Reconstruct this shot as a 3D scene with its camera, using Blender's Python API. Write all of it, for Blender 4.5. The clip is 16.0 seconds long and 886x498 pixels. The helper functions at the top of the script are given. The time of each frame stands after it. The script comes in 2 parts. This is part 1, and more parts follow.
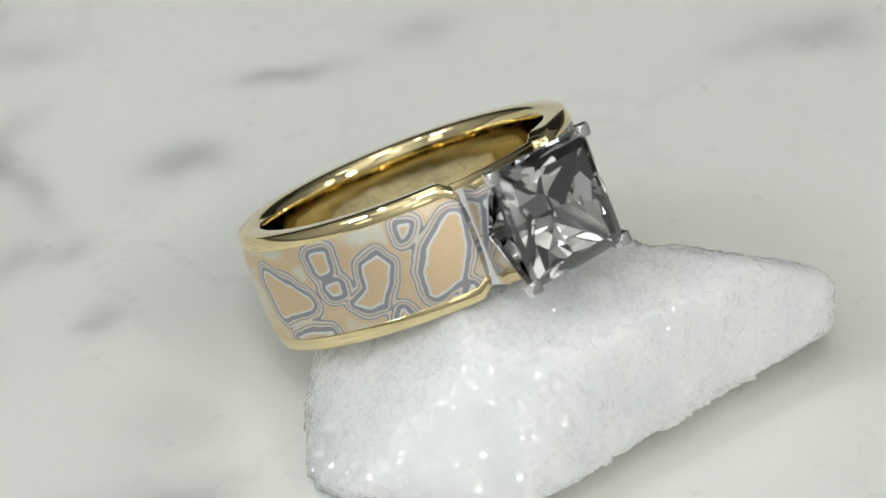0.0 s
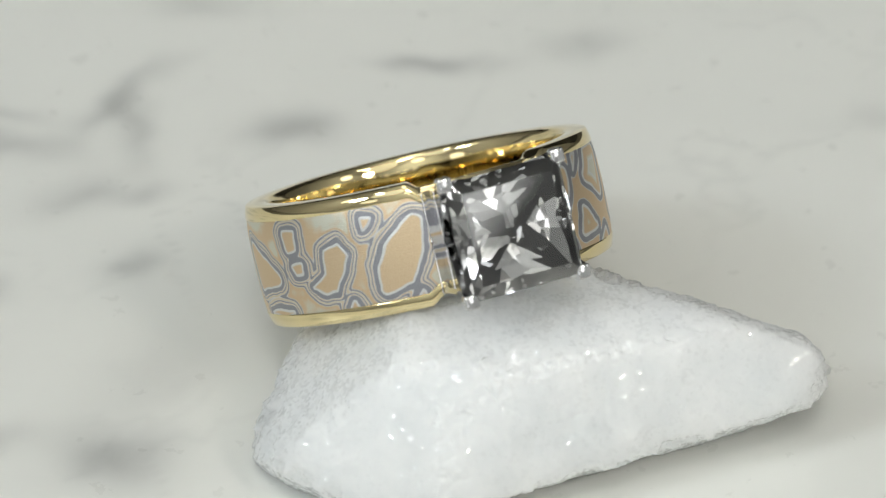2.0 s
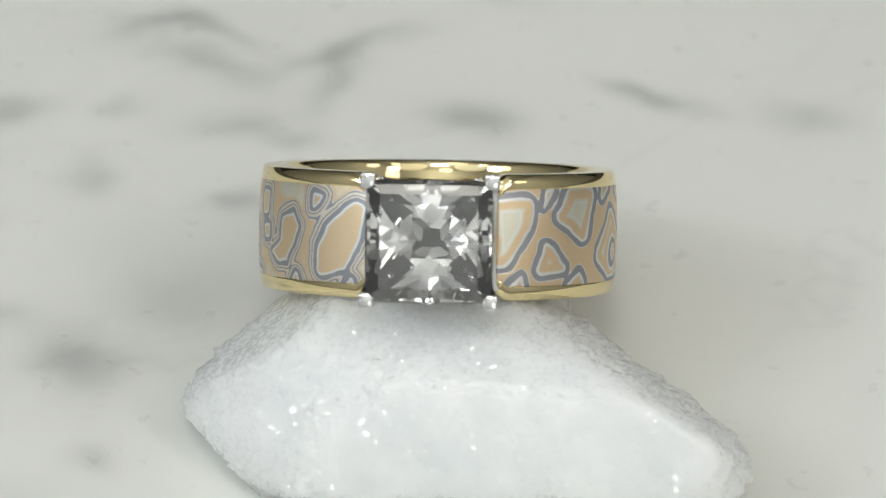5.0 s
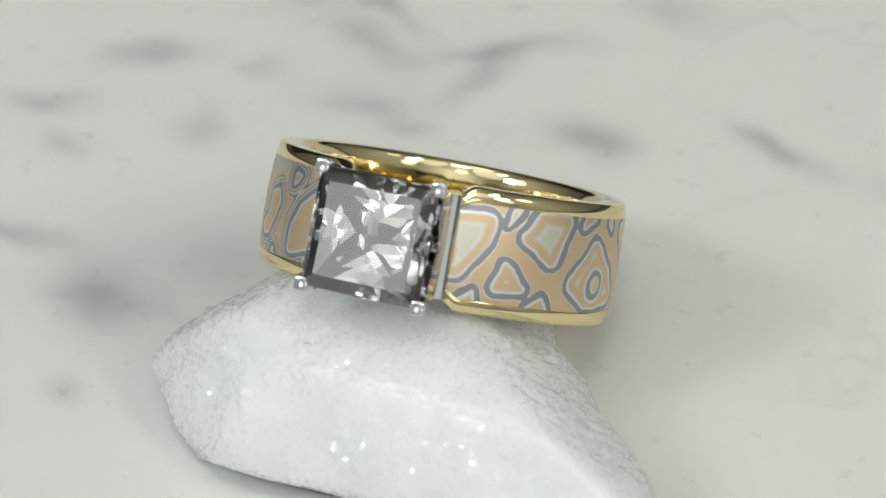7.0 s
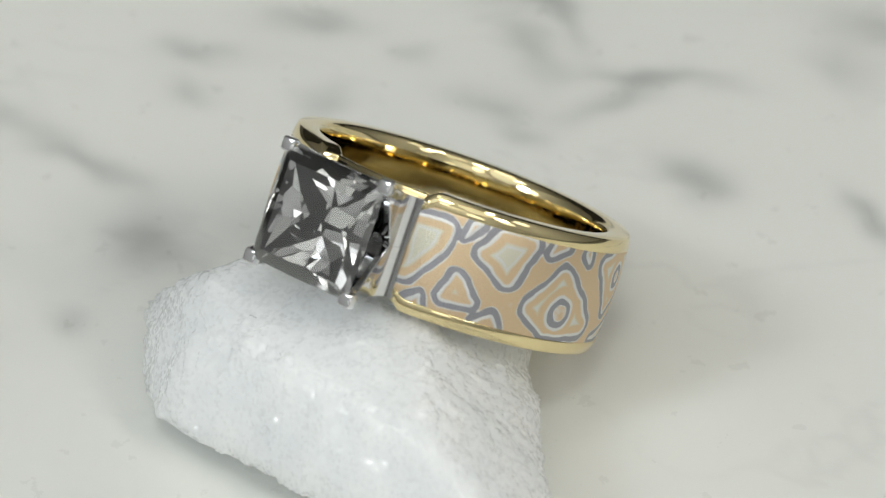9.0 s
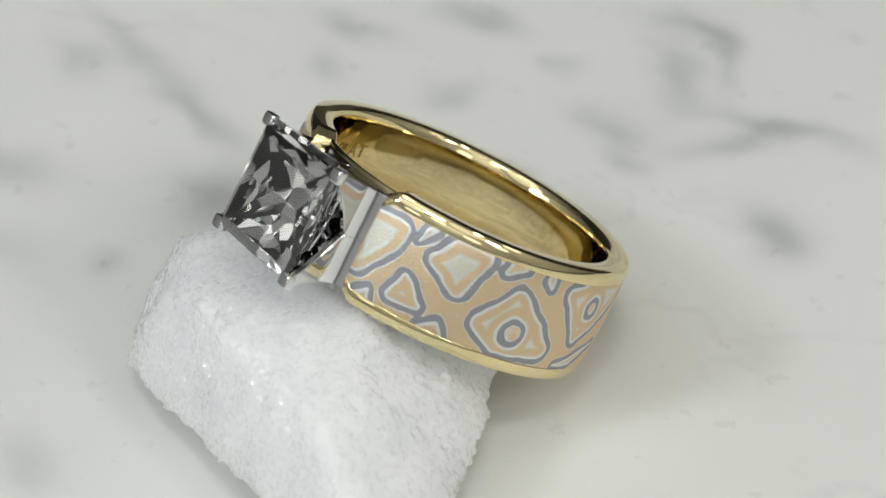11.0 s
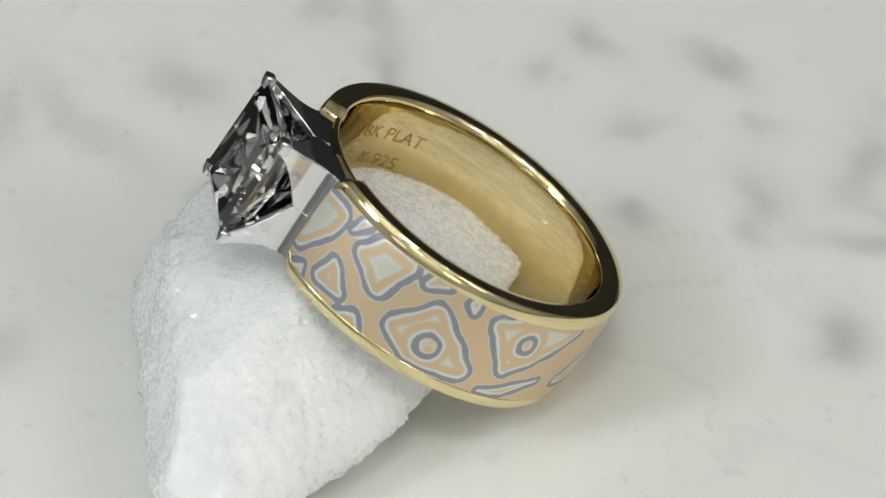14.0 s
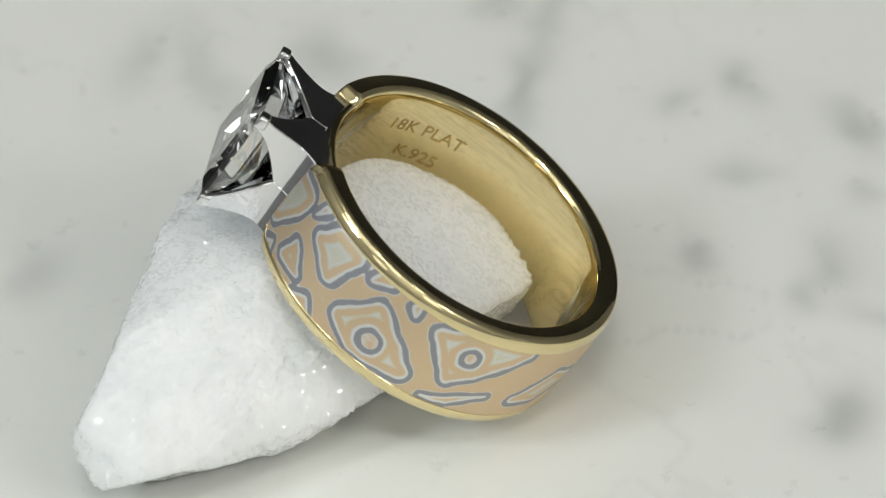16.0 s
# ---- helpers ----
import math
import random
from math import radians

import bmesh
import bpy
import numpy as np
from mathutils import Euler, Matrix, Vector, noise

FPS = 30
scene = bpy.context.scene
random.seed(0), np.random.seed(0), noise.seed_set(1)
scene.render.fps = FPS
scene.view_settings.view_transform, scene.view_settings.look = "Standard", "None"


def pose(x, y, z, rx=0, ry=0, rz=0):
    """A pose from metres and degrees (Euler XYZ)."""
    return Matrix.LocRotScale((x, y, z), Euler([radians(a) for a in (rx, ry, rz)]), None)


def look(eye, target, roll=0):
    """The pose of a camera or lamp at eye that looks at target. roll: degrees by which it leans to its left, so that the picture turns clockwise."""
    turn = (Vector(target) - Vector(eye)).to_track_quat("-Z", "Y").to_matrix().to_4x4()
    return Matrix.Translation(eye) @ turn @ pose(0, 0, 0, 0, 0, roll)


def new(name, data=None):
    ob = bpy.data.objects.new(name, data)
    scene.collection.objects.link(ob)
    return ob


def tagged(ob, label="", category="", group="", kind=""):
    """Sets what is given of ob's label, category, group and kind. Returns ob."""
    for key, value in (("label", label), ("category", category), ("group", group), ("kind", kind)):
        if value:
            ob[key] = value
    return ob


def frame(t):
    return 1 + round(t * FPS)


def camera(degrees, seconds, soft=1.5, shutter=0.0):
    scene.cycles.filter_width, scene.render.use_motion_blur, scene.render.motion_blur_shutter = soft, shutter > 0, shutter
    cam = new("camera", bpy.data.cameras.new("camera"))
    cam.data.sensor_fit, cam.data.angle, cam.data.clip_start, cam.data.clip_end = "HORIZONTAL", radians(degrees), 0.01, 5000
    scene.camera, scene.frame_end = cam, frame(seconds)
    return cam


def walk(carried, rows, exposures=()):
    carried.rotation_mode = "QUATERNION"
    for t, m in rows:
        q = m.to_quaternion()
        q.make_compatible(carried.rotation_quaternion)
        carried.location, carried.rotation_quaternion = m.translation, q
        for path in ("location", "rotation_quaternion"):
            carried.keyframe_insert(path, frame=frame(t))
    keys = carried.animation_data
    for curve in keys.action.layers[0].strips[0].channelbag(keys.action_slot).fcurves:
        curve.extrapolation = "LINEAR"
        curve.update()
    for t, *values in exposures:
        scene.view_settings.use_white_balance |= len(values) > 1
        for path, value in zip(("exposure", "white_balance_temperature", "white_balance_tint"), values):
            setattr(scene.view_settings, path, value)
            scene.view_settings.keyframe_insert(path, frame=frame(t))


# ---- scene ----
MM = 0.001
# A fixed macro camera looks down at a slowly turning marble slab.
cam = camera(12.636, 16.0, soft=1.3)
EYE = pose(0.00111, -0.183, 0.14026, 90 - 35.962, 0, 0) @ pose(0, 0, 0, 0, 0, 0.646)
walk(cam, [(0, EYE), (16, EYE)])
cam.data.dof.use_dof = True
cam.data.dof.focus_distance = 0.2235
cam.data.dof.aperture_fstop = 56

# ---- light: a closed room, lamps inferred from reflections and shadows, then added fills ----
world = bpy.data.worlds.new("room_air")
scene.world = world
world.use_nodes = True
world.node_tree.nodes["Background"].inputs[0].default_value = (0.9, 0.95, 1.0, 1)
world.node_tree.nodes["Background"].inputs[1].default_value = 0.02
scene.view_settings.exposure = -1.03


def area_lamp(name, eye, target, size, watts, colour):
    data = bpy.data.lights.new(name, "AREA")
    data.shape, data.size, data.energy, data.color = "DISK", size, watts, colour
    ob = new(name, data)
    ob.matrix_world = look(eye, target)
    return tagged(ob, "unseen light, inferred lamp or added fill", "lamp")


area_lamp("key_lamp", (-0.42, -0.24, 0.39), (0, 0, 0.005), 0.13, 1.65, (0.84, 0.94, 1.0))
area_lamp("front_lamp", (0.37, -0.33, 0.41), (0, 0, 0.005), 0.11, 1.15, (1.0, 0.96, 0.88))
area_lamp("overhead_lamp", (-0.12, -0.05, 0.70), (0, 0, 0), 0.2, 0.35, (1.0, 0.97, 0.88))
# added unseen discs, placed so that more diamond facets light up
for place, watts in (((-0.95, -0.35, 0.75), 0.55), ((-0.62, -0.85, 0.45), 0.4), ((-0.12, -0.95, 0.95), 0.45), ((0.2, -0.98, 0.40), 0.4), ((0.72, -0.75, 0.60), 0.5), ((0.98, -0.30, 0.80), 0.55)):
    area_lamp("sparkle_fill", place, (0, 0, 0), 0.24, watts, (0.97, 0.98, 0.96))
# large unseen fills, added to brighten the diamond and the stone's top
area_lamp("soft_fill", (-0.45, -0.55, 0.90), (0, 0, 0), 0.5, 0.9, (0.93, 0.97, 1.0))
area_lamp("soft_fill", (0.42, -0.60, 0.92), (0, 0, 0), 0.5, 0.9, (1.0, 0.98, 0.93))
# added fill aimed up, turning the ceiling into a soft overhead source
area_lamp("ceiling_fill", (-0.1, -0.45, 0.95), (-0.1, -0.45, 1.6), 0.4, 15.0, (0.97, 0.985, 0.91))
# added fills aimed at the walls, for bright reflections in the diamond
area_lamp("wall_fill", (0.0, -0.75, 1.35), (0.0, -1.6, 0.35), 0.4, 20.0, (0.97, 0.99, 0.95))
area_lamp("wall_fill", (0.85, -0.45, 1.35), (1.6, -0.45, 0.35), 0.4, 6.0, (0.98, 0.99, 0.95))
area_lamp("wall_fill", (-0.85, -0.45, 1.35), (-1.6, -0.45, 0.35), 0.4, 6.0, (0.95, 0.98, 1.0))


# ---- materials ----
class Nodes:
    """Short hand for one node material."""

    def __init__(self, name):
        self.mat = bpy.data.materials.new(name)
        self.mat.use_nodes = True
        self.tree = self.mat.node_tree
        self.bsdf = self.tree.nodes["Principled BSDF"]

    def add(self, kind, **values):
        node = self.tree.nodes.new(kind)
        for key, value in values.items():
            node.inputs[key].default_value = value
        return node

    def link(self, a, b):
        self.tree.links.new(a, b)

    def noise(self, scale, detail=4, rough=0.55, coords="Object", distortion=0.0):
        tc = self.tree.nodes.new("ShaderNodeTexCoord")
        n = self.add("ShaderNodeTexNoise", Scale=scale, Detail=detail, Roughness=rough, Distortion=distortion)
        self.link(tc.outputs[coords], n.inputs["Vector"])
        return n.outputs["Fac"]

    def ramp(self, fac, stops, mode="LINEAR"):
        r = self.tree.nodes.new("ShaderNodeValToRGB")
        r.color_ramp.interpolation = mode
        els = r.color_ramp.elements
        els[0].position, els[0].color = stops[0][0], (*stops[0][1], 1)
        els[1].position, els[1].color = stops[-1][0], (*stops[-1][1], 1)
        for pos, col in stops[1:-1]:
            e = els.new(pos)
            e.color = (*col, 1)
        self.link(fac, r.inputs["Fac"])
        return r.outputs["Color"]

    def mix(self, fac, a, b, blend="MIX"):
        m = self.tree.nodes.new("ShaderNodeMix")
        m.data_type, m.blend_type = "RGBA", blend
        for value, socket in ((fac, m.inputs[0]), (a, m.inputs[6]), (b, m.inputs[7])):
            if isinstance(value, (int, float)):
                socket.default_value = value
            elif isinstance(value, tuple):
                socket.default_value = (*value, 1)
            else:
                self.link(value, socket)
        return m.outputs[2]

    def math(self, op, a, b=0.0):
        m = self.tree.nodes.new("ShaderNodeMath")
        m.operation = op
        for value, socket in ((a, m.inputs[0]), (b, m.inputs[1])):
            if isinstance(value, (int, float)):
                socket.default_value = value
            else:
                self.link(value, socket)
        return m.outputs[0]

    def attribute(self, name):
        a = self.tree.nodes.new("ShaderNodeAttribute")
        a.attribute_name = name
        return a.outputs["Fac"]

    def bump(self, height, strength, distance):
        b = self.add("ShaderNodeBump", Strength=strength, Distance=distance)
        self.link(height, b.inputs["Height"])
        self.link(b.outputs["Normal"], self.bsdf.inputs["Normal"])

    def set(self, **values):
        for key, value in values.items():
            socket = self.bsdf.inputs[key.replace("_", " ")]
            if isinstance(value, (int, float)):
                socket.default_value = value
            elif isinstance(value, tuple):
                socket.default_value = (*value, 1) if len(value) == 3 else value
            else:
                self.link(value, socket)
        return self


def polished(name, colour, rough, wear):
    m = Nodes(name)
    n = m.noise(900, 5)
    m.set(Metallic=1.0, Base_Color=m.mix(n, tuple(c * 0.94 for c in colour), colour))
    m.set(Roughness=m.ramp(m.noise(2600, 3), [(0.3, (rough,) * 3), (0.75, (rough + wear,) * 3)]))
    m.bump(m.noise(500, 2), 0.04, 0.0002)
    return m.mat


GOLD = polished("polished_yellow_gold", (0.87, 0.735, 0.42), 0.03, 0.04)
PLATINUM = polished("polished_platinum", (0.82, 0.82, 0.83), 0.03, 0.04)


def engraving_material():
    m = Nodes("engraved_gold")
    m.set(Metallic=1.0, Base_Color=(0.55, 0.38, 0.14), Roughness=m.ramp(m.noise(3000), [(0.3, (0.3,) * 3), (0.7, (0.5,) * 3)]))
    return m.mat


def mokume_material():
    """Etched layers of grey, white and orange gold; the layer is the inlay's own attribute."""
    m = Nodes("mokume_layers")
    wob = m.math("MULTIPLY", m.math("SUBTRACT", m.noise(2200, 3), 0.5), 0.03)
    layer = m.math("ADD", m.attribute("layer"), wob)
    grey, white, silver, tan, pale = (0.33, 0.33, 0.36), (0.78, 0.78, 0.77), (0.74, 0.64, 0.48), (0.74, 0.56, 0.36), (0.74, 0.72, 0.60)
    stops = [(0.0, pale), (0.02, tan), (0.05, tan), (0.06, white), (0.073, grey), (0.110, grey), (0.122, white), (0.136, silver), (0.178, silver), (0.19, white), (0.202, grey), (0.24, grey), (0.252, white),
             (0.27, tan), (0.285, tan), (0.295, white), (0.308, white), (0.318, grey), (0.49, grey), (0.505, white), (0.575, white), (0.62, tan), (0.80, tan), (0.87, pale), (0.93, white), (0.98, pale)]
    col = m.ramp(layer, stops)
    grain = m.noise(11000, 3, 0.65)
    m.set(Metallic=1.0, Base_Color=m.mix(0.25, col, m.mix(grain, (0.3, 0.3, 0.3), (1, 1, 1)), "OVERLAY"))
    m.set(Roughness=m.ramp(grain, [(0.3, (0.33,) * 3), (0.7, (0.48,) * 3)]))
    depth = m.ramp(layer, [(0.0, (1,) * 3), (0.28, (1,) * 3), (0.34, (0.2,) * 3), (0.48, (0.2,) * 3), (0.54, (1,) * 3), (1.0, (1,) * 3)])
    m.bump(m.mix(0.7, depth, grain), 0.9, 0.00006)
    return m.mat


def diamond_material():
    m = Nodes("diamond")
    m.set(Base_Color=(1, 1, 1), Roughness=0.0, IOR=2.42, Transmission_Weight=1.0)
    return m.mat


def marble_material():
    m = Nodes("grey_veined_white_marble")
    cloud = m.noise(30, 3, 0.5, distortion=0.8)
    fine = m.noise(420, 5, 0.6)
    base = m.mix(m.ramp(cloud, [(0.35, (0, 0, 0)), (0.7, (1, 1, 1))]), (0.78, 0.78, 0.74), (0.75, 0.752, 0.715))
    vein = m.math("MULTIPLY", m.attribute("vein"), m.math("ADD", 0.82, m.math("MULTIPLY", fine, 0.36)))
    col = m.mix(vein, base, (0.30, 0.305, 0.30))
    m.set(Base_Color=m.mix(m.math("MULTIPLY", fine, 0.02), col, (0.62, 0.62, 0.62)), Roughness=m.ramp(fine, [(0.3, (0.27,) * 3), (0.7, (0.30,) * 3)]))
    m.set(Specular_IOR_Level=0.35)
    m.bump(fine, 0.02, 0.00005)
    return m.mat


def rock_material():
    """Sugary white stone: dull body with tiny flat crystal faces that glint."""
    m = Nodes("white_crystalline_stone")
    tc = m.tree.nodes.new("ShaderNodeTexCoord")
    cells = m.add("ShaderNodeTexVoronoi", Scale=4800)
    m.link(tc.outputs["Object"], cells.inputs["Vector"])
    geo = m.tree.nodes.new("ShaderNodeNewGeometry")
    off = m.tree.nodes.new("ShaderNodeVectorMath")
    off.operation = "MULTIPLY_ADD"
    m.link(cells.outputs["Color"], off.inputs[0])
    off.inputs[1].default_value = (1.1, 1.1, 1.1)
    off.inputs[2].default_value = (-0.55, -0.55, -0.55)
    add = m.tree.nodes.new("ShaderNodeVectorMath")
    m.link(geo.outputs["Normal"], add.inputs[0])
    m.link(off.outputs[0], add.inputs[1])
    unit = m.tree.nodes.new("ShaderNodeVectorMath")
    unit.operation = "NORMALIZE"
    m.link(add.outputs[0], unit.inputs[0])
    soft = m.noise(260, 5)
    col = m.mix(m.ramp(soft, [(0.3, (0, 0, 0)), (0.7, (1, 1, 1))]), (0.75, 0.775, 0.79), (0.86, 0.87, 0.875))
    m.set(Base_Color=col, Roughness=0.6, Specular_IOR_Level=0.3, Subsurface_Weight=1.0, Subsurface_Scale=0.007)
    m.bsdf.inputs["Subsurface Radius"].default_value = (1, 1, 1)
    grit = m.math("ADD", m.noise(3000, 4, 0.7), m.noise(900, 3))
    m.bump(m.math("ADD", grit, cells.outputs["Distance"]), 0.03, 0.0001)
    m.set(Coat_Weight=0.75, Coat_Roughness=0.07, Coat_IOR=1.9)
    m.link(unit.outputs[0], m.bsdf.inputs["Coat Normal"])
    return m.mat


def plain(name, a, b, scale, rough):
    m = Nodes(name)
    m.set(Base_Color=m.mix(m.noise(scale, 6), a, b), Roughness=rough)
    return m.mat


INLAY, ENGRAVED, DIAMOND, MARBLE, ROCK = mokume_material(), engraving_material(), diamond_material(), marble_material(), rock_material()
WALL = plain("dark_surround", (0.06, 0.06, 0.06), (0.08, 0.08, 0.078), 3, 0.8)
LINT = plain("dark_fibre", (0.05, 0.04, 0.03), (0.1, 0.08, 0.06), 4000, 0.8)
# tone of the added surfaces that bounce light into the diamond
LIGHT_WALL = plain("pale_bounce_surface", (0.70, 0.70, 0.70), (0.76, 0.76, 0.75), 3, 0.8)
TABLE = plain("dark_table_laminate", (0.06, 0.055, 0.05), (0.09, 0.085, 0.08), 20, 0.5)


# ---- mesh helpers ----
def mesh_object(name, bm, material, smooth=False):
    me = bpy.data.meshes.new(name)
    bm.to_mesh(me)
    bm.free()
    me.materials.append(material)
    if smooth:
        for poly in me.polygons:
            poly.use_smooth = True
    return new(name, me)


def part(name, bm, material, parent, label="", smooth=False):
    ob = mesh_object(name, bm, material, smooth)
    ob.parent = parent
    return tagged(ob, label)


def box(bm, lo, hi):
    made = bmesh.ops.create_cube(bm, size=1)["verts"]
    for v in made:
        v.co = [lo[i] + (v.co[i] + 0.5) * (hi[i] - lo[i]) for i in range(3)]
    return made


def structure(name, lo, hi, material, label):
    bm = bmesh.new()
    box(bm, lo, hi)
    return tagged(mesh_object(name, bm, material), label, name.split("_")[0], kind="structure")


def loft(bm, loops, closed=False, caps=True):
    """Joins rings of points of equal count; closed also joins the last ring to the first."""
    rings = [[bm.verts.new(p) for p in loop] for loop in loops]
    pairs = list(zip(rings, rings[1:])) + ([(rings[-1], rings[0])] if closed else [])
    for a, b in pairs:
        for i in range(len(a)):
            j = (i + 1) % len(a)
            bm.faces.new((a[i], a[j], b[j], b[i]))
    if caps and not closed:
        bm.faces.new(rings[0][::-1])
        bm.faces.new(rings[-1])
    bmesh.ops.recalc_face_normals(bm, faces=bm.faces)
    return rings


def smoothstep(a, b, x):
    x = min(1.0, max(0.0, (x - a) / (b - a)))
    return x * x * (3 - 2 * x)


# ---- the room, unseen and added to shape light and reflections, and the table ----
structure("floor", (-1.6, -1.6, -0.80), (1.6, 1.6, -0.77), WALL, "dark grey floor")
structure("ceiling", (-1.6, -1.6, 1.6), (1.6, 1.6, 1.65), LIGHT_WALL, "unseen pale grey ceiling added to bounce light")
# added out of view so that the gold rims reflect dark
structure("wall_north", (-1.6, 1.6, -0.77), (1.6, 1.65, 1.6), WALL, "unseen dark grey wall added for dark reflections")
structure("wall_south", (-1.6, -1.65, -0.77), (1.6, -1.6, 1.6), LIGHT_WALL, "unseen pale grey wall added to bounce light")
structure("wall_east", (1.6, -1.6, -0.77), (1.65, 1.6, 1.6), LIGHT_WALL, "unseen pale grey wall added to bounce light")
structure("wall_west", (-1.65, -1.6, -0.77), (-1.6, 1.6, 1.6), LIGHT_WALL, "unseen pale grey wall added to bounce light")
structure("table", (-0.5, -0.35, -0.77), (0.5, 0.45, -0.015), TABLE, "dark laminate work table")


# ---- the marble slab ----
def vein_strength(x, y):
    """How dark the veining is at a place of the slab, in mm from its axis."""
    wx = x + 2.2 * noise.noise((x * 0.11, y * 0.11, 3.0)) + 0.7 * noise.noise((x * 0.4, y * 0.4, 8.0))
    wy = y + 2.2 * noise.noise((x * 0.11, y * 0.11, 13.0)) + 0.7 * noise.noise((x * 0.4, y * 0.4, 18.0))
    v = 0.0
    for cx, cy, length, width, turn, dark in VEINS:
        c, s = math.cos(radians(turn)), math.sin(radians(turn))
        u, w = (wx - cx) * c + (wy - cy) * s, (wy - cy) * c - (wx - cx) * s
        v += 0.8 * dark * math.exp(-((u / length / 1.15) ** 2 + (w / width / 1.35) ** 2))
    thin = abs(noise.fractal((wx * 0.07, wy * 0.05, 40.0), 1.0, 2.0, 4))
    v += 0.16 * math.exp(-(thin / 0.03) ** 2) * max(0.0, 0.3 + noise.noise((x * 0.06, y * 0.06, 60.0)))
    return min(1.0, v)


# Stains of the slab: place and two radii in mm, turn, darkness.
VEINS = [(-8.9, 29.4, 2.6, 0.9, 22, 0.75), (-15.0, 19.0, 2.3, 1.1, 15, 0.75), (-24.3, 16.3, 3.0, 0.9, 125, 0.6), (-25.1, 9.4, 2.4, 0.9, 60, 0.5),
         (-21.7, 10.7, 1.8, 0.8, 20, 0.45), (-19.6, 2.7, 1.3, 1.0, 10, 0.55), (-12.8, -14.7, 3.0, 2.2, 30, 0.85), (-36.2, 12.0, 3.0, 1.2, 40, 0.6),
         (-30.6, 11.0, 3.0, 1.0, 20, 0.55), (-6.2, -19.1, 1.2, 0.9, 40, 0.5), (-22.2, -16.4, 4.0, 0.9, 35, 0.6), (-29.5, -23.0, 5.5, 0.8, 42, 0.45),
         (-26.0, 18.5, 4.5, 0.8, 70, 0.55), (-33.5, 14.0, 3.4, 0.9, 15, 0.45), (-36.0, -1.3, 2.6, 1.1, 80, 0.65)]
VEINS += [(-33.6, -9.8, 2.2, 1.0, 70, 0.6), (-29.2, -10.3, 1.8, 0.9, 40, 0.45), (-28.0, -26.0, 2.2, 1.2, 50, 0.4), (-15.0, -27.5, 3.2, 1.2, 60, 0.5),
          (-26.8, -2.5, 1.3, 1.6, 30, 0.45), (-31.0, 4.7, 1.6, 0.9, 30, 0.4), (24.9, 35.1, 3.4, 1.6, 10, 0.6), (19.7, 32.3, 2.4, 1.0, 20, 0.3),
          (-24.9, 32.1, 3.0, 1.4, 20, 0.4), (-0.9, 34.2, 2.4, 1.2, 30, 0.45), (-29.8, 34.1, 3.0, 1.5, 40, 0.5), (-8.5, -31.2, 6.0, 1.3, 65, 0.35),
          (12.8, -21.0, 3.0, 1.3, 20, 0.4), (-5.5, -35.7, 3.0, 1.2, 30, 0.4), (-14.0, -6.0, 3.5, 2.2, 60, 0.3)]


def marble_slab():
    n, half, thick = 300, 75.0, 15.0
    bm = bmesh.new()
    layer = bm.verts.layers.float.new("vein")
    axis = [half * (k / n * 2 - 1) for k in range(n + 1)]
    rows = []
    for y in axis:
        row = []
        for x in axis:
            v = bm.verts.new((x * MM, y * MM, 0))
            v[layer] = vein_strength(x, y) if x * x + y * y < 62 ** 2 else 0.0
            row.append(v)
        rows.append(row)
    for a, b in zip(rows, rows[1:]):
        for i in range(n):
            bm.faces.new((a[i], a[i + 1], b[i + 1], b[i]))
    rim = rows[0][:-1] + [r[-1] for r in rows[:-1]] + rows[-1][:0:-1] + [r[0] for r in rows[:0:-1]]
    low = [bm.verts.new((v.co.x, v.co.y, -thick * MM)) for v in rim]
    for i in range(len(rim)):
        j = (i + 1) % len(rim)
        bm.faces.new((rim[j], rim[i], low[i], low[j]))
    bm.faces.new(low[::-1])
    ob = mesh_object("marble_slab", bm, MARBLE)
    return tagged(ob, "white marble slab with soft grey veins, slowly turning", "slab")


# ---- the stone under the ring ----
RING_AXIS = Vector((-0.36983, 0.38604, 0.84510))


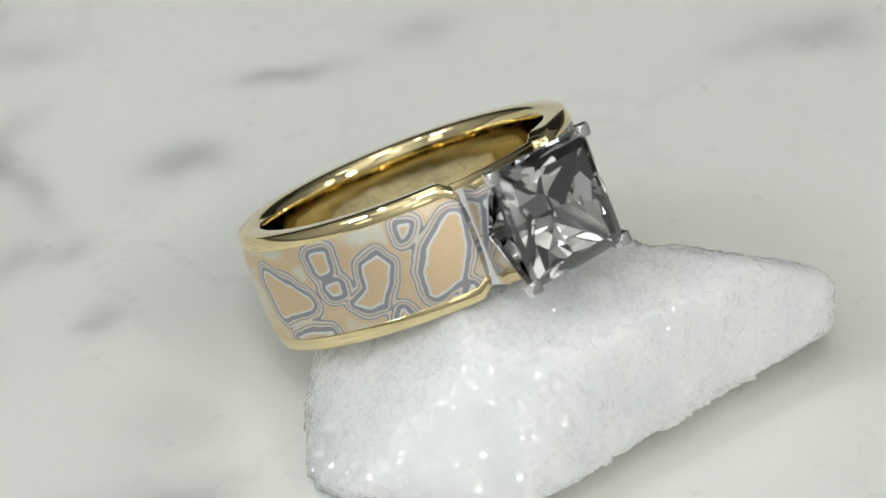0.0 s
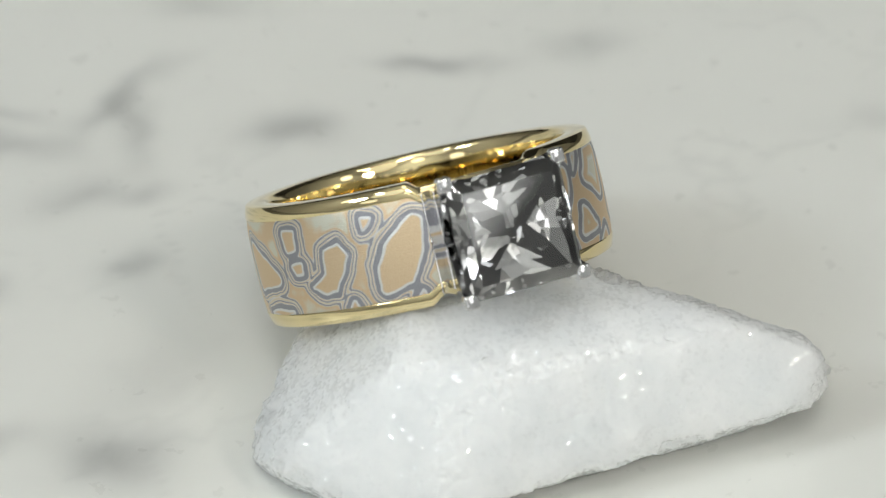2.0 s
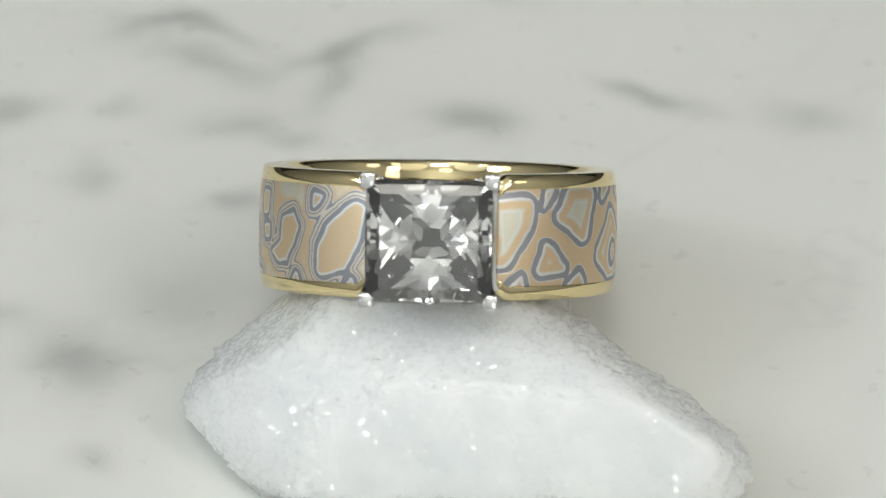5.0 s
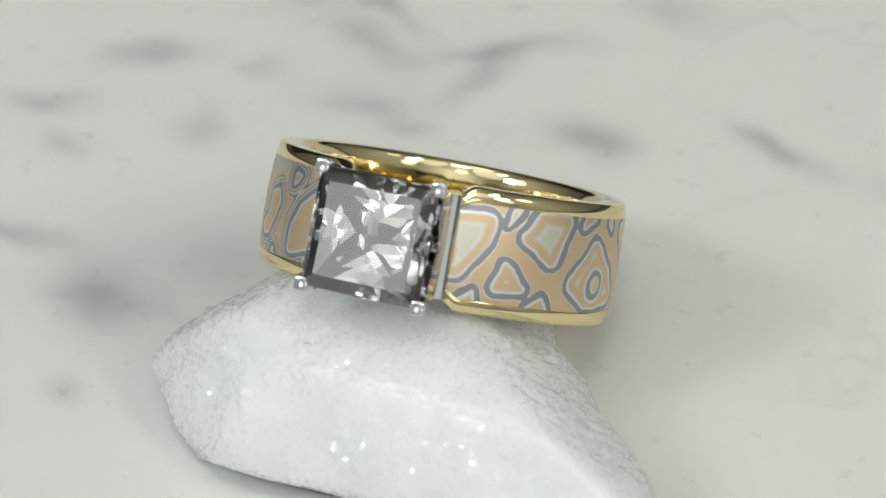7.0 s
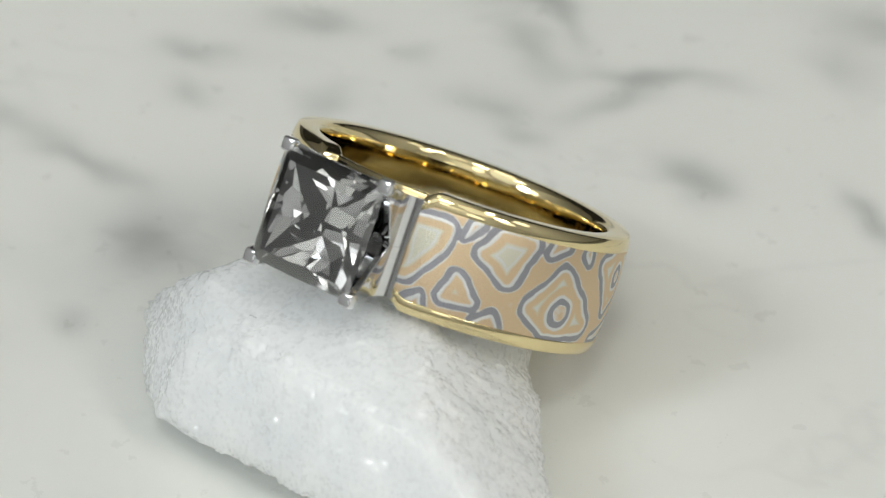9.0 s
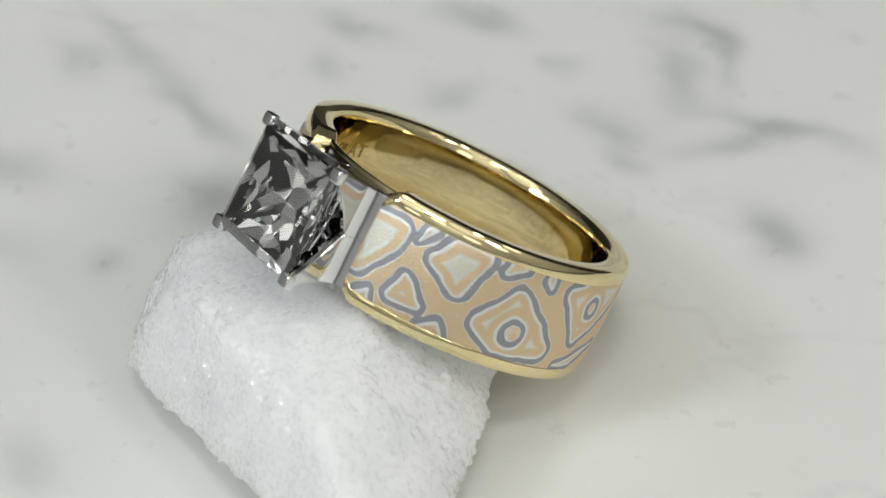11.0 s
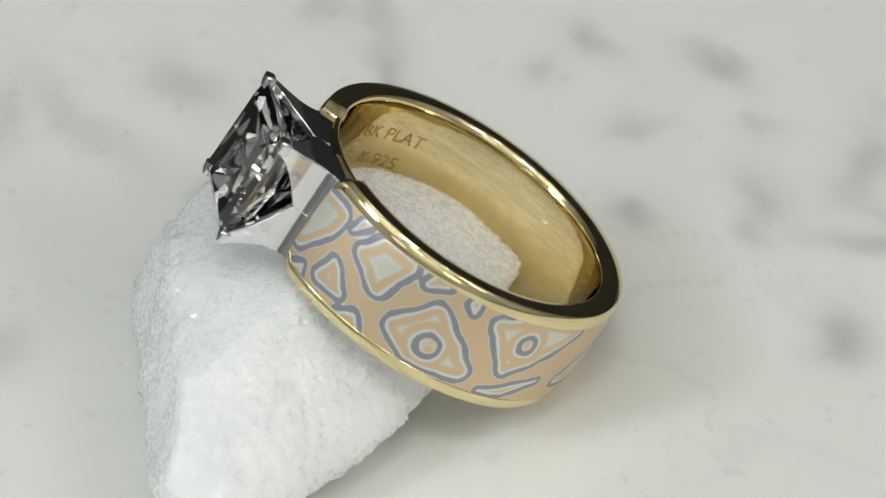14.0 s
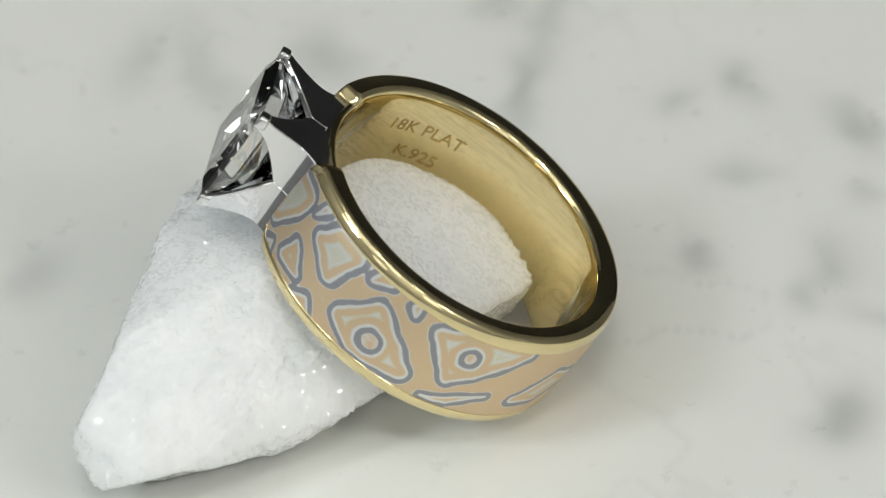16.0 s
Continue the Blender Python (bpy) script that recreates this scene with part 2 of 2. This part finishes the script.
def crystal_stone():
    """A chipped block: a fine ball pressed into the room between cut planes, then roughened."""
    centre = Vector((8.0, -4.0, 4.2))
    cuts = [(6, 23.7, 0.09), (20, 22.7, 0.01), (40, 22.2, 0.83), (71, 5.5, -1.18), (75, 13.5, 1.06), (79, 13.0, 1.32), (85, 6.6, 0.15), (86, 7.56, 0.66), (90, 3.7, -0.33), (95, 0.65, -0.93), (120, 4.9, 0.05),
            (150, 5.3, 0.05), (179, 6.25, 0.28), (186, 8.4, 0.52), (198, 11.8, 0.93), (201, 12.8, 1.21), (210, 11.4, 0.0), (218, 13.8, 0.56), (250, 15.7, -0.15), (253, 16.9, 0.3),
            (255, 13.7, -0.88), (269, 15.2, -0.56), (271, 16.9, 0.45), (312, 13.4, -1.1), (308, 17.3, 0.4), (314, 14.2, -0.96), (345, 21.5, -0.38)]
    planes = []
    for az, dist, lean in cuts:
        nrm = Vector((math.cos(radians(az)), math.sin(radians(az)), lean))
        planes.append((nrm.normalized(), dist / nrm.length))
    for nrm, dist in ((Vector((0.38, -0.93, 1.0)), 21.9), (Vector((-0.4376, 0.4568, 1)), 4.75), (Vector((0.10, -0.12, 1)), 10.9), (Vector((0.15, 0.77, 1)), 9.9), (Vector((0, 0, -1)), 0.0)):
        planes.append((nrm.normalized(), dist / nrm.length))
    bm = bmesh.new()
    bmesh.ops.create_icosphere(bm, subdivisions=7, radius=1)
    for v in bm.verts:
        way = v.co.normalized()
        pull, most = 0.0, 0.0
        for nrm, dist in planes:
            along = nrm.dot(way)
            if along > 1e-6:
                near = (along / (dist - nrm.dot(centre))) ** 40
                pull, most = pull + near, max(most, near)
        reach = pull ** (-1 / 40)
        p = centre + way * reach
        rough = 0.40 * noise.noise(p * 0.2) + 0.22 * noise.noise(p * 0.55) + 0.05 * noise.noise(p * 1.6) + 0.02 * noise.noise(p * 3.8)
        edge = 2 * (1 - most / pull)
        chips = noise.cell(p * 1.7) * 0.16 + noise.cell(p * 3.1) * 0.12
        rough += edge * (0.28 * noise.noise(p * 0.9) + 0.16 * noise.noise(p * 2.1) + 0.07 * noise.noise(p * 4.5) + chips - 0.1)
        p += way * (rough + 0.24)
        # inside the hoop the stone stands a little higher than under its rim
        q = p - Vector((-0.1, 1.26, 8.22))
        lift = q.dot(RING_AXIS)
        if -5.5 < lift < -2.5:
            hub = (q - RING_AXIS * lift).length
            p += RING_AXIS * 3.0 * (1 - smoothstep(6.9, 8.15, hub)) * smoothstep(-5.5, -3.9, lift)
        p.z = max(p.z, 0.0)
        v.co = p * MM
    ob = mesh_object("white_stone", bm, ROCK, smooth=True)
    return tagged(ob, "rough white crystalline stone chunk lying on the marble", "stone")


# ---- the ring: x towards the diamond, z along the finger ----
RIM_IN, RIM_OUT, HALF, BAND = 8.44, 9.88, 3.46, 10.12
SHOULDER, SHOULDER_BACK = 21.0, 20.2


def polar(rad, deg, w):
    return (rad * math.cos(radians(deg)) * MM, rad * math.sin(radians(deg)) * MM, w * MM)


def gold_band(ring):
    """A closed hoop; between the shoulders it is thinner, to seat the head."""
    bm = bmesh.new()
    loops = []
    angles = [k * 1.5 for k in range(241)]
    marks = sorted(set([a for a in angles if a < 360] + [SHOULDER - 0.02, SHOULDER + 0.02, 360 - SHOULDER_BACK - 0.02, 360 - SHOULDER_BACK + 0.02]))
    for a in marks:
        off, edge = (a, SHOULDER) if a < 180 else (360 - a, SHOULDER_BACK)
        k = 0.88 + 0.12 * smoothstep(edge, edge + 4, off)
        h = HALF * k
        top, seat = (10.04, 9.82) if off > edge else (9.1, 9.0)
        out = RIM_OUT if off > edge else 9.0
        half = [(RIM_IN, 0), (RIM_IN + 0.01, h * 0.55), (RIM_IN + 0.04, h * 0.8), (RIM_IN + 0.09, h * 0.92), (RIM_IN + 0.18, h * 0.98), (RIM_IN + 0.30, h),
                (out - 0.08, h), (out, h - 0.05), (top - 0.06, h - 0.42), (top, h - 0.72), (top - 0.03, h - 0.78), (seat, h - 0.8), (seat, 0)]
        loop = half + [(r, -0.98 * w) for r, w in half[-2:0:-1]]
        loops.append([polar(r, a, w) for r, w in loop])
    loft(bm, loops, closed=True)
    return part("gold_band", bm, GOLD, ring, "polished yellow gold band with plain rims", smooth=True)


def inlay(ring, sign, start, end):
    """A slightly domed strip of layered metal let into the outside of the band."""
    bm = bmesh.new()
    layer = bm.verts.layers.float.new("layer")
    across, along = 90, 620
    flat = []
    for i in range(along + 1):
        a = start + (end - start) * i / along
        w_half = HALF * (0.88 + 0.12 * smoothstep(start, start + 4, a)) - 0.76
        flat += [(a, (j / across * 2 - 1) * w_half, j / across * 2 - 1) for j in range(across + 1)]
    heights = mokume_layers(np.array([sign * f[0] for f in flat]), np.array([f[1] for f in flat]))
    points = []
    for (a, w, s), height in zip(flat, heights):
        v = bm.verts.new(polar(BAND - 0.10 * s * s - 0.04 * s ** 8, sign * a, w))
        v[layer] = height
        points.append(v)
    grid = [points[k:k + across + 1] for k in range(0, len(points), across + 1)]
    for a, b in zip(grid, grid[1:]):
        for j in range(across):
            bm.faces.new((a[j], a[j + 1], b[j + 1], b[j]))
    rim = grid[0][:-1] + [r[-1] for r in grid[:-1]] + grid[-1][:0:-1] + [r[0] for r in grid[:0:-1]]
    low = []
    for v in rim:
        k = 1 - 0.29 * MM / math.hypot(v.co.x, v.co.y)
        w = bm.verts.new((v.co.x * k, v.co.y * k, v.co.z))
        w[layer] = v[layer]
        low.append(w)
    for i in range(len(rim)):
        j = (i + 1) % len(rim)
        bm.faces.new((rim[j], rim[i], low[i], low[j]))
    bmesh.ops.recalc_face_normals(bm, faces=bm.faces)
    return part("inlay", bm, INLAY, ring, "wood-grain patterned grey, white and orange gold inlay", smooth=True)


# Islands of the layered metal as cut through: corners in degrees round the band and mm across it.
ISLANDS_A = [((36.9, -0.1), (34.4, -2.0), (47.7, -1.8)), ((41.7, 1.1), (47.1, 2.6), (62.1, 2.6), (55.1, -0.4)), ((60.6, -1.1), (73.4, 1.8), (96.6, -1.9), (73.2, -2.4)),
             ((88.3, 2.1), (103.5, -1.3), (132.0, 3.1), (103.4, 2.9)), ((18.0, -1.8), (18.0, 2.5), (33.2, 2.4), (32.5, 0.6), (22.0, -1.9)),
             ((36.0, 1.5), (42.0, 2.8), (38.0, 2.7)), ((65.5, 1.9), (66.4, 3.0), (73.5, 2.6)), ((80.3, 2.6), (83.5, 2.9), (84.4, 1.9)),
             ((45.7, -2.8), (53.3, -1.9), (58.0, -2.8)), ((97.0, -2.6), (107.0, -1.9), (125.0, -0.6), (110.0, -2.4)), ((24.0, -2.9), (29.0, -2.0), (31.0, -2.9)),
             ((128.0, -1.4), (146.0, 1.0), (160.0, 0.4), (142.0, -1.6))]
ISLANDS_B = [((-38.5, -0.9), (-32.1, 0.9), (-20.6, 2.2), (-21.9, 0.4), (-28.7, -2.2), (-39.7, -2.5)), ((-55.2, 1.2), (-48.7, 1.6), (-44.9, 0.7), (-50.0, -1.2), (-53.5, -2.1), (-60.0, -2.1), (-66.0, -1.4), (-58.5, -0.7)),
             ((-73.0, 2.1), (-66.0, 2.1), (-67.5, 0.9), (-71.4, 0.8)),
             ((-71.1, 0.1), (-65.0, 0.2), (-65.5, -0.3), (-69.0, -0.4)), ((-101.0, 1.7), (-85.5, 0.6), (-75.5, -0.9), (-98.5, -1.3)),
             ((-97.0, -2.6), (-83.0, -2.3), (-72.1, -2.5), (-81.9, -2.7)), ((-51.0, -2.8), (-48.3, -2.2), (-47.1, -2.9)), ((-40.6, 2.2), (-36.7, 2.1), (-40.0, 1.4)),
             ((-28.7, -2.9), (-25.2, -2.3), (-24.8, -2.9))]
EYES = [(77.0, -1.0, 0.76), (106.4, 1.35, 0.6)]


def island_depth(deg, w, corners):
    """Signed distance in mm to the outline of an island, positive inside."""
    k = BAND * 0.01745
    pts = [(a * k, b) for a, b in corners]
    mx, my = sum(q[0] for q in pts) / len(pts), sum(q[1] for q in pts) / len(pts)
    lines = zip(pts, pts[1:] + pts[:1])
    inner = min(abs((bx - ax) * (ay - my) - (ax - mx) * (by - ay)) / math.hypot(bx - ax, by - ay) for (ax, ay), (bx, by) in lines)
    pts = [(mx + (x - mx) * 0.68, my + (y - my) * 0.68) for x, y in pts]
    x, y = deg * k, w
    near, inside = np.full(x.shape, 1e9), np.zeros(x.shape, bool)
    for (ax, ay), (bx, by) in zip(pts, pts[1:] + pts[:1]):
        ex, ey = bx - ax, by - ay
        f = np.clip(((x - ax) * ex + (y - ay) * ey) / (ex * ex + ey * ey), 0, 1)
        near = np.minimum(near, np.hypot(x - ax - f * ex, y - ay - f * ey))
        if ay != by:
            inside ^= ((ay > y) != (by > y)) & (x < ex * (y - ay) / ey + ax)
    return np.where(inside, near, -near) + 0.13 + 0.38 * inner


def mokume_layers(deg, w):
    """Height in the stack of layers, from 0 to 1: contours round the islands."""
    a, b, ground = deg.copy(), w.copy(), np.zeros(deg.shape)
    for i, (d, v) in enumerate(zip(deg, w)):
        a[i] += 1.1 * noise.noise((d * 0.11, v * 0.8, 2.0)) + 0.35 * noise.noise((d * 0.3, v * 2.0, 9.0))
        b[i] += 0.14 * noise.noise((d * 0.12, v * 0.9, 5.0)) + 0.05 * noise.noise((d * 0.35, v * 2.2, 7.0))
        ground[i] = -0.72 + 0.22 * noise.noise((d * 0.06, v * 0.75, 31.0)) + 0.05 * noise.noise((d * 0.2, v * 1.8, 37.0))
    ground = np.where(deg < 0, -0.62 + 0.3 * (ground + 0.72), ground)
    total = np.exp(ground / 0.09)
    for corners in ISLANDS_A + ISLANDS_B:
        total += np.exp(np.clip(island_depth(a, b, corners), -1.5, 1.5) / 0.09)
    best = 0.09 * np.log(total)
    for ka, kw, rad in EYES:
        best = np.minimum(best, np.maximum(np.hypot((a - ka) * BAND * 0.01745, b - kw) - rad, -0.28))
    # one side of the band was cut across more layers than the other
    best = np.where(deg > 0, np.maximum(best, -0.295), np.minimum(-0.06 + (best + 0.06) * 1.3, 0.4))
    return np.clip((best + 0.8) / 1.8, 0, 1)


def setting(ring):
    """Four corner claws of folded plate on a base between the shoulders."""
    bm = bmesh.new()
    loops = []
    for k in range(41):
        a = -(SHOULDER_BACK - 0.1) + (SHOULDER + SHOULDER_BACK - 0.2) * k / 40
        top = 9.3 / math.cos(radians(a))
        loops.append([polar(r, a, w) for r, w in ((8.75, -2.84), (top - 0.08, -2.84), (top, -2.76), (top, 2.76), (top - 0.08, 2.84), (8.75, 2.84))])
    loft(bm, loops)
    part("setting_base", bm, PLATINUM, ring, "polished platinum base of the setting")
    for sy in (1, -1):
        for sz in (1, -1):
            bm = bmesh.new()
            loops = []
            for k in range(25):
                f = k / 24
                u = 9.2 + (13.15 - 9.2) * f
                a, b = 2.98 + 0.72 * f ** 1.6 + (0.72 if sy > 0 else 0.42) * max(0.0, (11.0 - u) / 1.8) ** 2.4, 2.84 + 0.76 * f ** 1.6
                t = 0.4
                w = max(t + 0.05, 0.75 + 2.6 * min(1.0, (13.15 - u) / 3.0) ** 1.7)
                wy, wz = min(w, a), min(w, b)
                shape = [(a, b), (a, b - wz), (a - t, b - wz), (a - t, b - t), (a - wy, b - t), (a - wy, b)]
                loops.append([(u * MM, sy * y * MM, sz * z * MM) for y, z in shape])
            loft(bm, loops)
            bmesh.ops.bevel(bm, geom=[e for e in bm.edges if abs(e.verts[0].co.x - e.verts[1].co.x) > 1e-6], offset=0.05 * MM, segments=2, affect="EDGES")
            tip = bmesh.ops.create_uvsphere(bm, u_segments=20, v_segments=12, radius=1)["verts"]
            for v in tip:
                q = [math.copysign(abs(c) ** 0.38, c) for c in v.co]
                v.co = Vector(((13.0 + q[0] * 0.32) * MM, sy * (3.32 + q[1] * 0.42) * MM, sz * (3.22 + q[2] * 0.42) * MM))
            claw = part("claw", bm, PLATINUM, ring, "polished platinum claw", smooth=True)
            claw.data.set_sharp_from_angle(angle=radians(35))


def diamond(ring):
    """Princess cut: a block cut by the planes of table, crown, girdle and chevron pavilion."""
    gy, gz, u_girdle, u_table = 3.46, 3.36, 12.98, 13.58
    bm = bmesh.new()
    box(bm, (8, -gy, -gz), (u_table, gy, gz))

    def cut(centre, normal):
        edge = bmesh.ops.bisect_plane(bm, geom=bm.verts[:] + bm.edges[:] + bm.faces[:], dist=1e-5, plane_co=centre, plane_no=normal, clear_outer=True)
        rim = [e for e in edge["geom_cut"] if isinstance(e, bmesh.types.BMEdge)]
        if rim:
            bmesh.ops.edgenet_fill(bm, edges=rim)

    # slope in degrees, turn to either side of the edge's middle, start as a share of the half width
    chevrons = ((62, 2, 1.0), (56, 4.5, 0.9), (51, 8, 0.76), (46.5, 7, 0.61), (43, 13, 0.45), (40, 11, 0.30), (37, 22, 0.15))
    for side in range(4):
        g = gy if side % 2 else gz
        out = Vector((0, math.sin(radians(side * 90)), math.cos(radians(side * 90))))
        deep, reach, lean = 0.06, 1.0, 62
        for slope, turn, start in chevrons:
            deep += (reach - start) * g * math.tan(radians(lean))
            reach, lean = start, slope
            for sign in (1, -1):
                az, a = radians(side * 90 + sign * turn), radians(slope)
                rise = 0.2 if start == 1.0 else 0.0
                cut(out * g * start + Vector((u_girdle - deep + rise, 0, 0)), Vector((-math.cos(a), math.sin(a) * math.sin(az), math.sin(a) * math.cos(az))))
        for up, slope in ((0.05, 40), (0.22, 29)):
            a = radians(slope)
            cut(out * (g - (up - 0.05) * 0.8) + Vector((u_girdle + up, 0, 0)), Vector((math.cos(a), *(out.yz * math.sin(a)))))
        corner = Vector((0, gy * (1 if side < 2 else -1), gz * (1 if side % 3 == 0 else -1)))
        away = corner.normalized()
        for u, slope, fore, turn in ((0.06, 25, 1, 0), (0.07, 28, 1, 19), (0.07, 28, 1, -19), (-0.08, 36.5, -1, 0), (-0.09, 39, -1, 12), (-0.09, 39, -1, -12)):
            a = radians(slope)
            flat = Matrix.Rotation(radians(turn), 3, "X") @ away
            cut(corner + Vector((u_girdle + u, 0, 0)), Vector((fore * math.cos(a), *(flat.yz * math.sin(a)))))
    for v in bm.verts:
        v.co *= MM
    bmesh.ops.recalc_face_normals(bm, faces=bm.faces)
    return part("diamond", bm, DIAMOND, ring, "clear square princess-cut diamond")


def engraving(ring, text, start, w, tall, label):
    """Letters pressed into the inside of the band, bent to its curve."""
    curve = bpy.data.curves.new("engraved_text", "FONT")
    curve.body, curve.size, curve.extrude = text, tall, 0.0
    holder = bpy.data.objects.new("engraved_text", curve)
    scene.collection.objects.link(holder)
    bpy.context.view_layer.update()
    me = bpy.data.meshes.new_from_object(holder.evaluated_get(bpy.context.evaluated_depsgraph_get()))
    bpy.data.objects.remove(holder)
    bm = bmesh.new()
    bm.from_mesh(me)
    bpy.data.meshes.remove(me)
    bmesh.ops.subdivide_edges(bm, edges=bm.edges, cuts=1)
    bmesh.ops.triangulate(bm, faces=bm.faces)
    for v in bm.verts:
        deg = start - math.degrees(v.co.x / RIM_IN)
        v.co = Vector(polar(RIM_IN - 0.012, deg, w + v.co.y))
    for face in bm.faces:
        centre = face.calc_center_median()
        if face.normal.x * centre.x + face.normal.y * centre.y > 0:
            face.normal_flip()
    return part("engraving", bm, ENGRAVED, ring, label)


def ring_thing():
    ring = new("ring")
    gold_band(ring)
    inlay(ring, 1, SHOULDER + 0.05, 180 - 0.03)
    inlay(ring, -1, SHOULDER_BACK + 0.05, 180 - 0.03)
    setting(ring)
    diamond(ring)
    engraving(ring, "18K PLAT", -53.0, 0.62, 1.22, "small engraved stamp")
    engraving(ring, "K.925", -63.5, -1.25, 1.2, "small engraved stamp")
    return tagged(ring, "gold ring with patterned metal inlay and square diamond, leaning on stone", "ring")


def lint(x, y, ground):
    """A short dark fibre lying on the stone."""
    hit, place, normal, _ = ground.ray_cast(Vector((x, y, 30)) * MM, Vector((0, 0, -1)))
    bm = bmesh.new()
    loops = []
    for k in range(9):
        f = k / 8 - 0.5
        c = place + Vector((0.12 * math.sin(f * 4), 0.42 * f, 0.03 + 0.03 * math.cos(f * 6))) * MM
        loops.append([c + Vector((math.cos(a), 0, math.sin(a))) * 0.014 * MM for a in (0, 1.57, 3.14, 4.71)])
    loft(bm, loops)
    return tagged(mesh_object("lint", bm, LINT), "tiny dark fibre lying on the white stone", "lint")


slab, stone, ring = marble_slab(), crystal_stone(), ring_thing()
fibre = lint(6.95, -10.55, stone)
E1, E2 = Vector((0.56665, -0.62712, 0.53444)), Vector((0.73630, 0.67653, 0.01317))
E3 = E1.cross(E2)
HOME = Matrix((E1, E2, E3)).transposed().to_4x4()
HOME.translation = Vector((-0.0000964, 0.001262, 0.008217)) + E3 * 0.00006 + E1 * 0.00008
TURN = [(0, 0), (1, -8.74), (2, -17.53), (3, -26.44), (4, -35.43), (6.5, -58.04), (7.5, -67.02), (9, -80.24), (11.5, -101.67), (13, -114.45), (14.5, -127.23), (16, -140.08)]


def motions():
    for thing, home in ((slab, Matrix()), (stone, Matrix()), (fibre, Matrix()), (ring, HOME)):
        walk(thing, [(t, pose(0, 0, 0, 0, 0, deg) @ home) for t, deg in TURN])


motions()
